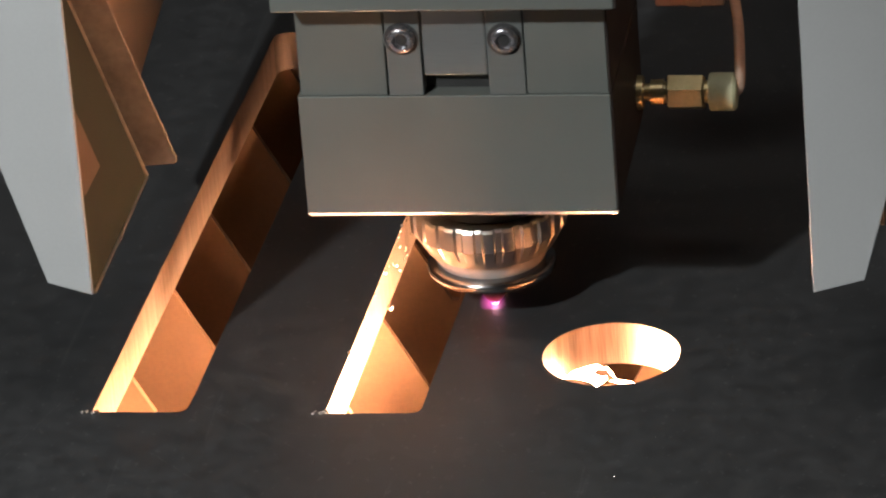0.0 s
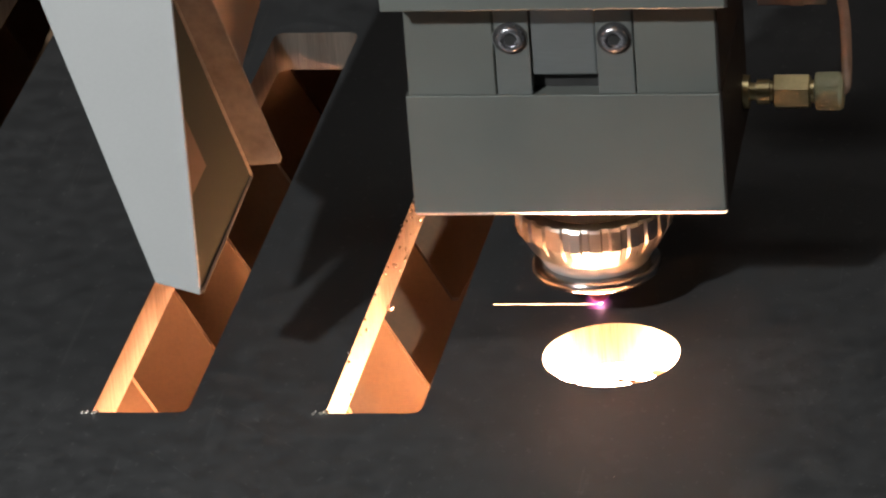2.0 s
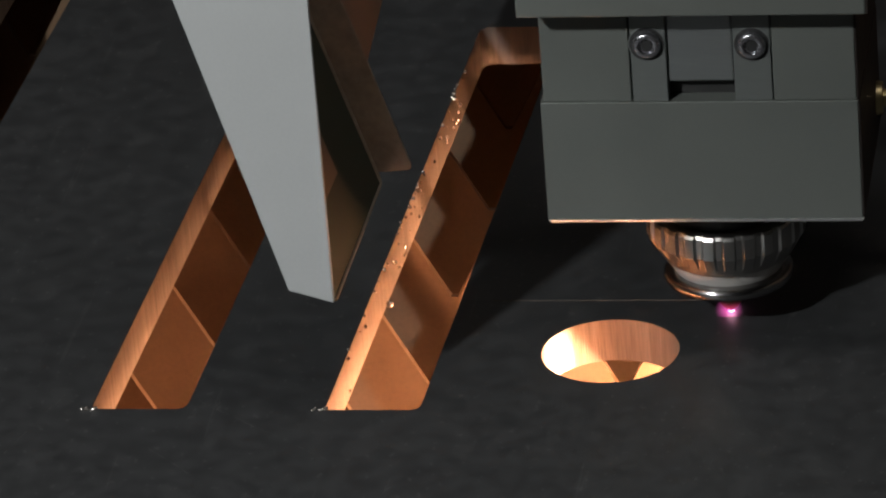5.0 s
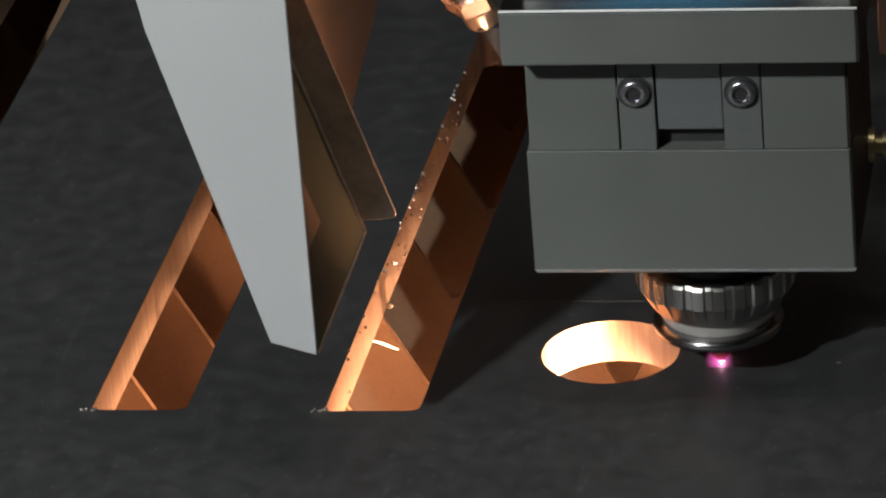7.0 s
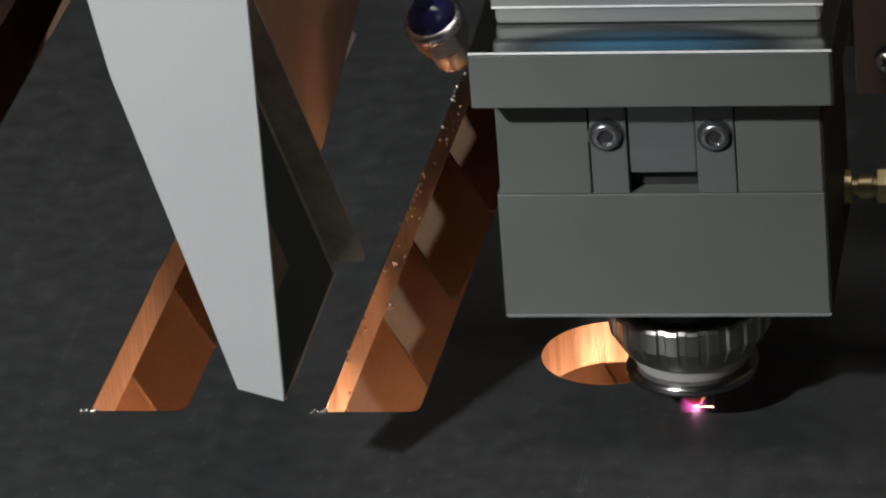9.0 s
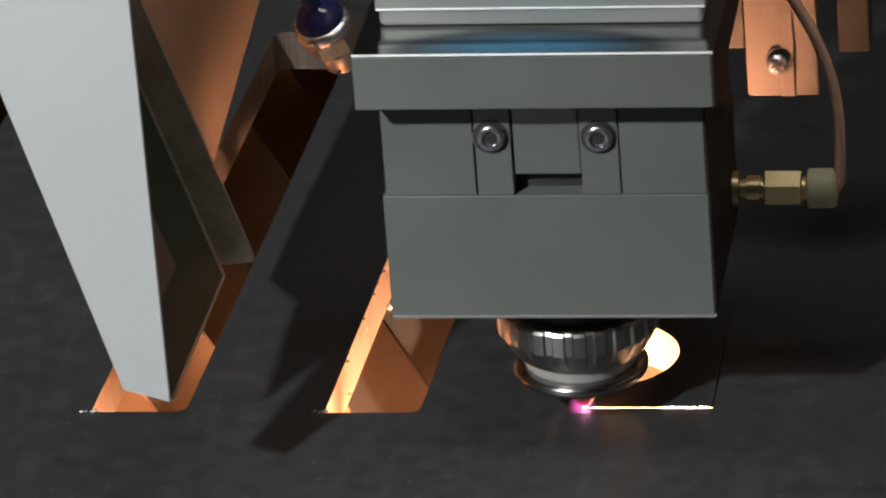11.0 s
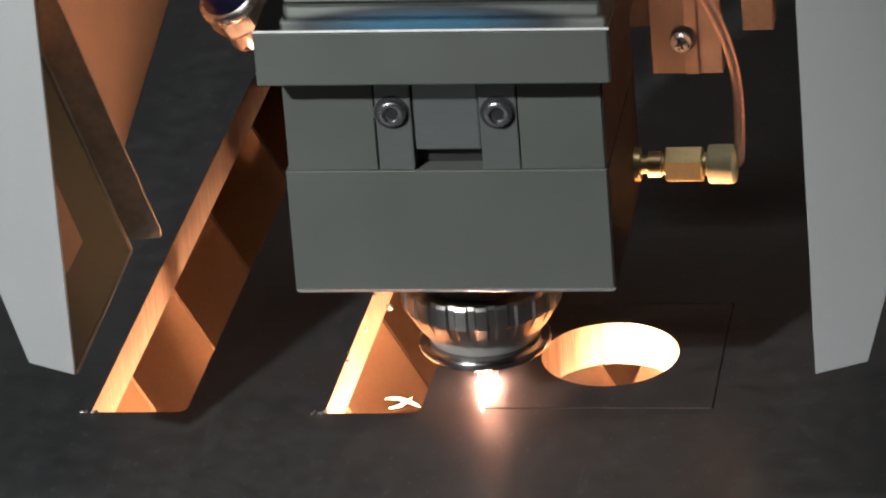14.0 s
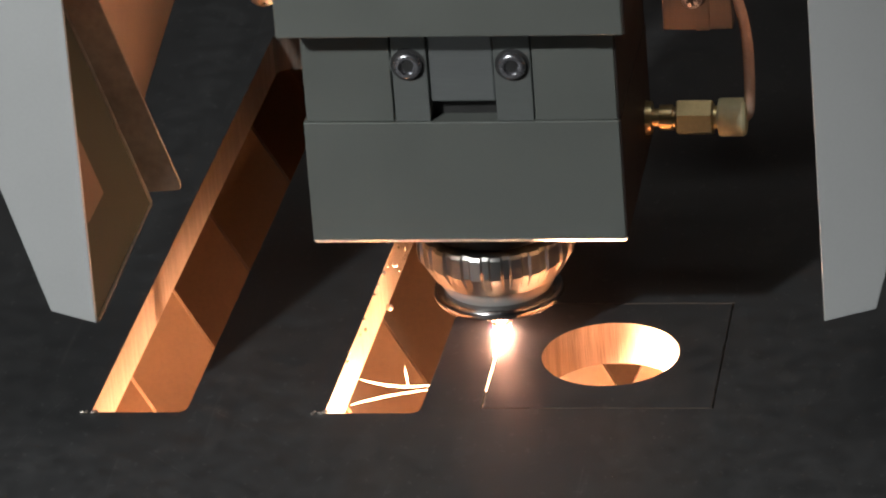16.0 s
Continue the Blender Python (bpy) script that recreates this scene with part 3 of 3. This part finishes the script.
def shield(name, s):
    """A folded sheet guard: tapered painted front, side gusset and a narrow flange. s: -1 for the left one, 1 for the right one."""
    inner = 93.6 if s < 0 else 91.9
    root = tagged(part(name, prism([(s * inner, -66, 36), (s * 105, -66, 39.5), (s * 129, -66, 125), (s * 150, -66, 240), (s * (inner - (0.9 if s > 0 else 0)), -66, 240)], 1.5, (0, 1, 0)), SHIELD, head), "light grey painted sheet-metal guard")
    web = lambda y, z: (s * (93.7 + 0.319 * (z - 36) - 0.0811 * (y + 64.4)), y, z)
    fold = lambda z, dx=0.0, y=-4.3: (s * (90.2 + 0.318 * (z - 40.3) - dx), y, z)
    part("web", prism([web(-64.4, 36), fold(40.3), fold(200), web(-64.4, 200)], 1.0, (s, 0, 0)), SHIELD_SHADED, root, "inner web of the guard, shade painted in as dark olive")
    if s < 0:
        # Thin brown sheet added to stand in for a warm-lit triangle on the web.
        part("lit_web_patch", moved(prism([web(-60, 92), web(-29.3, 72.3), web(-29.4, 55.3), web(-44.6, 54.4), web(-60, 58)], 0.3, (s, 0, 0), 0.05), Matrix.Translation(mm(0.35, 0, 0))), PATCH, root, "brown patch added as a warm-lit triangle on the inner web")
        part("flange", prism([fold(43.4, 0.3), fold(44.0, 8.9), fold(44.6, 9.7), fold(45.8, 10.2), fold(200, 10.2), fold(200, 0.3)], 1.0, (0, 1, 0)), FLANGE, root, "narrow folded flange")
        smooth(part("fold", tube([fold(40.6), fold(120), fold(199)], 0.6, 10), FLANGE, root, "bright folded edge"), 60)
        smooth(part("web_edge", tube([(s * 93.4, -64.2, 35.9), (s * 91.7, -34, 38), fold(40.2)], 0.4, 8), FLANGE, root, "cut sheet edge"), 60)
    x = s * 108.0
    part("side_panel", prism([(x, -48, 46), (x, 5, 45), (x, 40, 28), (x, 77, 31.4), (x, 240, 54), (x, 240, 240), (x, -48, 240)], 1.2, (s, 0, 0)), PANEL, root, "bare metal side panel")
    return root


shield("guard", -1)
shield("guard", 1)

# ---- fire of the cut ----
fire = tagged(anchor("molten_jet"), "white-hot jet of molten steel and sparks under the cut", "sparks")


def streaks(name, mat, parent, lines, label):
    """Many short tapered streaks in one mesh: start, end, radius, in mm."""
    verts, faces = [], []
    for p, q, r in lines:
        d = (q - p).normalized()
        u = d.cross(Vector((0, 1, 0)) if abs(d.y) < 0.9 else Vector((1, 0, 0))).normalized()
        w = d.cross(u)
        k = len(verts)
        ring = [(p + (q - p) * 0.4) + (u * math.cos(a) + w * math.sin(a)) * r for a in (0, 1.2566, 2.5133, 3.7699, 5.0265)]
        verts += [tuple(v / 1000) for v in (p, *ring, q)]
        for i in range(5):
            a, b = k + 1 + i, k + 1 + (i + 1) % 5
            faces += [(k, b, a), (k + 6, a, b)]
    me = bpy.data.meshes.new(name)
    me.from_pydata(verts, [], faces)
    me.materials.append(mat)
    ob = tagged(new(name, me), label, kind="stuff")
    ob.parent = parent
    return ob


def build_fire():
    rnd = random.Random(9)
    smooth(part("cut_front", lathe([(0.22, -12), (0.22, -0.25), (0.1, -0.1)], 16), SPOT, fire, "pinkish white melt"))
    smooth(part("white_spot", lathe([(0.3, 0.05), (0.8, 0.3), (1.0, 0.7), (0.8, 1.1), (0.3, 1.3)], 20), BALL, fire, "pinkish hot spot"), 80)
    core = smooth(part("melt_core", lathe([(0.8, -78), (3.6, -64), (4.4, -48), (3.6, -30), (2.8, -18), (1.6, -12.6)], 24), HOT, fire, "white-hot melt stream"))
    lines = []
    for i in range(300):
        a, tilt = rnd.uniform(0, 2 * math.pi), min(abs(rnd.gauss(0, 0.55)), 0.95)
        d = Vector((math.cos(a) * math.sin(tilt), math.sin(a) * math.sin(tilt), -math.cos(tilt)))
        p = Vector((0, 0, -14)) + d * rnd.uniform(40, 215)
        q = p + d * rnd.uniform(4, 14)
        if q.z > -60 or q.z < -215:
            continue
        lines.append((p, q, rnd.uniform(0.12, 0.38)))
    streaks("spark", SPRAY, core, lines, "orange spark streaks")
    # melt bursting out sideways where it leaves the underside of the plate
    lines = []
    for i in range(70):
        a, dip = rnd.uniform(0, 2 * math.pi), rnd.uniform(0.15, 0.9)
        d = Vector((math.cos(a) * math.cos(dip), math.sin(a) * math.cos(dip) * 0.8, -math.sin(dip)))
        p = Vector((0, 0, -13.2)) + d * rnd.uniform(0.5, 7)
        lines.append((p, p + d * rnd.uniform(2, 7), rnd.uniform(0.12, 0.4)))
    streaks("burst", SPRAY, fire, lines, "white-hot splash under the plate")
    lines = []
    for i in range(90):
        p = Vector((rnd.gauss(0, 8), rnd.uniform(-11, 0), -17)) + Vector((0, 0, rnd.uniform(-4.5, 3)))
        d = Vector((rnd.gauss(0, 1), rnd.uniform(-1, 0.3), rnd.gauss(0, 0.25))).normalized()
        lines.append((p, p + d * rnd.uniform(3, 9), rnd.uniform(0.3, 0.75)))
    fan = streaks("melt_fan", SPRAY, fire, lines, "white-hot fan of melt splashing under the plate")
    trail = smooth(part("hot_trail", tube([(0.2, 0, -0.28), (6, 0, -0.26), (14, 0, -0.24), (34, 0, -0.2)], [0.25, 0.23, 0.2, 0.12], 8), TRAIL, fire, "glowing edge of the fresh cut"), 80)
    disc = bmesh.new()
    bmesh.ops.create_circle(disc, cap_ends=True, segments=32, radius=0.0038)
    plume = part("vapour_plume", disc, PLUME, fire, "pink vapour glow")
    plume.matrix_local = pose(-0.0003, -0.0022, 0.0016, 62, 0, 0)
    # the flare that stands on the open cut once it faces the lens
    flare = part("melt_flare", lathe([(0.3, -1.6), (1.2, -0.8), (2.0, 0.4), (2.3, 1.6), (2.0, 2.8), (1.2, 3.8), (0.4, 4.3)], 32), FLARE, fire, "blinding white flare on the melt")
    smooth(flare, 80)
    tail = bmesh.new()
    bmesh.ops.create_cone(tail, cap_ends=True, segments=12, radius1=0.0019, radius2=0.0002, depth=0.016)
    moved(tail, Matrix.Translation(mm(0, -7.4, 0.35)) @ pose(0, 0, 0, 90, 0, 0) @ Matrix.Diagonal((1, 0.5, 1, 1)))
    smooth(part("flare_tail", tail, FLARE, flare, "glowing melt trailing in the open cut"), 60)
    return core, flare, fan, trail


jet, flare, fan, trail = build_fire()

# ---- single sparks: when they fly past, from and to, bow, in mm ----
FLIGHTS = [
    (1.0, (55.7, -63, -4.6), (63.6, -63, 15.1), 2.5, 0.3), (3.0, (-16, 48.4, -20), (3.4, 42.8, -20), 0.8, 0.4), (3.0, (-9.3, 25.1, -20), (2.6, 25, -20), 0, 0.45),
    (3.0, (-5.2, 2.4, -20), (-0.3, 19.8, -20), 0.6, 0.5), (3.0, (-16.1, 3.9, -16), (-8.8, 4.5, -16), 0.6, 0.35), (3.5, (-1.5, 21.2, -16), (4.6, 20.5, -16), 0, 0.55),
    (3.5, (24.3, -65.7, 4), (33.9, -65.1, 4), 1.4, 0.5), (6.5, (9.9, -28.8, 3), (39, -50.4, 3), 0, 0.035), (7.0, (-16.9, -25.1, -16), (-9, -30.5, -16), 0.3, 0.25),
    (14.0, (-10.6, -45.9, -22), (-0.7, -50.5, -22), 1.0, 0.6), (14.0, (-9, -51.1, -22), (-3.7, -45.3, -22), -0.8, 0.5), (16.0, (-18.3, -38.6, -20), (0.9, -41.9, -20), -1.2, 0.45),
    (16.0, (-18.9, -53.3, -20), (0.9, -44.5, -20), 0.5, 0.35), (16.0, (-6.7, -35.2, -18), (-4.3, -45.8, -18), 0, 0.3), (13.5, (39.7, -44.7, -14), (44, -53.5, -14), 0.5, 0.5),
    (13.5, (45.8, -44.8, -14), (43.4, -53.5, -14), 0.4, 0.4),
]


def flying_sparks():
    out = []
    for t, a, b, bow, r in FLIGHTS:
        a, b = Vector(a), Vector(b)
        mid, half = (a + b) / 2, (b - a) / 2
        pts = [tuple(half * u + Vector((0, 0, bow * (1 - u * u)))) for u in (-1, -0.6, -0.2, 0.2, 0.6, 1)]
        ob = smooth(part("flying_spark", tube(pts, [r * 0.12, r * 0.4, r * 0.6, r * 0.6, r * 0.4, r * 0.12], 8), SPARK), 80)
        tagged(ob, "white-hot spark streak flying off the cut", "spark", "flying sparks")
        out.append((ob, t, mid, half))
    return out


FLYING = flying_sparks()


# ---- what moves ----
def motions():
    rows = [(t, pose(x / 1000, y / 1000, 0)) for t, x, y in PATH]
    walk(head, rows)
    walk(fire, rows)
    lean = lambda rx, ry: pose(0, 0, -0.012) @ pose(0, 0, 0, rx, ry, 0) @ pose(0, 0, 0.012)
    # the jet lags behind the cut and splashes off the slat beside it: towards -x and -y, then +y, +x and -y
    walk(jet, [(0.0, lean(-36, 18)), (1.0, lean(-36, 12)), (2.0, lean(-32, 10)), (2.8, lean(-28, 13)), (4.4, lean(-24, 14)), (4.8, lean(12, -26)), (8.5, lean(12, -26)), (8.9, lean(0, 5)), (12.7, lean(0, 3)), (13.1, lean(6, -6)), (16.0, lean(2, -10))])
    # it stays under the plate until the cut turns away from the lens
    walk(flare, [(0.0, pose(0, 0, -0.02)), (12.8, pose(0, 0, -0.02)), (12.98, pose(0, 0, -0.0015)), (13.2, pose(0, 0, 0)), (16.0, pose(0, 0, 0))])
    # the fan runs along the slat beside the first leg, then falls away
    side = lambda x, z=0.0: pose(x / 1000, 0, z / 1000)
    walk(fan, [(0.0, side(16)), (1.0, side(5)), (2.0, side(3)), (2.5, side(1)), (3.0, side(-5)), (3.5, side(-17)), (4.0, side(-11)), (4.3, side(-8)), (4.7, side(0, -130)), (16.0, side(0, -130))])
    walk(light_dots, [(0.0, pose(0, 0, -0.005)), (9.0, pose(0, 0, -0.005)), (9.8, pose(0, 0, 0)), (12.8, pose(0, 0, 0)), (13.3, pose(0, 0, -0.005)), (16.0, pose(0, 0, -0.005))])
    # the trail points back along the cut
    back = lambda a: pose(0, 0, 0, 0, 0, a)
    walk(trail, [(0.0, pose(0.0336, 0, 0, 0, 0, 180)), (2.4, pose(0.0002, 0, 0, 0, 0, 180)), (4.5, back(180)), (4.58, back(135)), (4.66, back(90)), (8.6, back(90)), (8.68, back(45)), (8.76, back(0)), (12.85, back(0)), (12.93, back(-45)), (13.0, back(-90)), (16.0, back(-90))])
    for ob, t, mid, half in FLYING:
        at = lambda v: pose(v.x / 1000, v.y / 1000, v.z / 1000)
        low = Vector((mid.x, mid.y, -235))
        rows = [(0.0, at(low)), (t - 0.14, at(low)), (t - 0.05, at(mid - half * 0.25)), (min(t, 15.98), at(mid))]
        rows += [(t + 0.05, at(mid + half * 0.25)), (t + 0.14, at(low + half)), (16.0, at(low + half))] if t < 15.8 else [(16.0, at(mid))]
        walk(ob, rows)
    for ob, q in WEBS:
        when = 16.0
        for (t0, xa, ya), (t1, xb, yb) in zip(PATH, PATH[1:]):
            a, b = Vector((xa, ya)), Vector((xb, yb))
            ln = (b - a).length
            if ln and abs((q - a).length + (b - q).length - ln) < 0.02:
                when = t0 + (t1 - t0) * (q - a).length / ln
                break
        else:
            continue
        when = max(0.05, min(when, 15.8))
        walk(ob, [(0.0, pose(0, 0, 0)), (when - 0.04, pose(0, 0, 0)), (when + 0.1, pose(0, 0, -0.25)), (16.0, pose(0, 0, -0.25))])


motions()
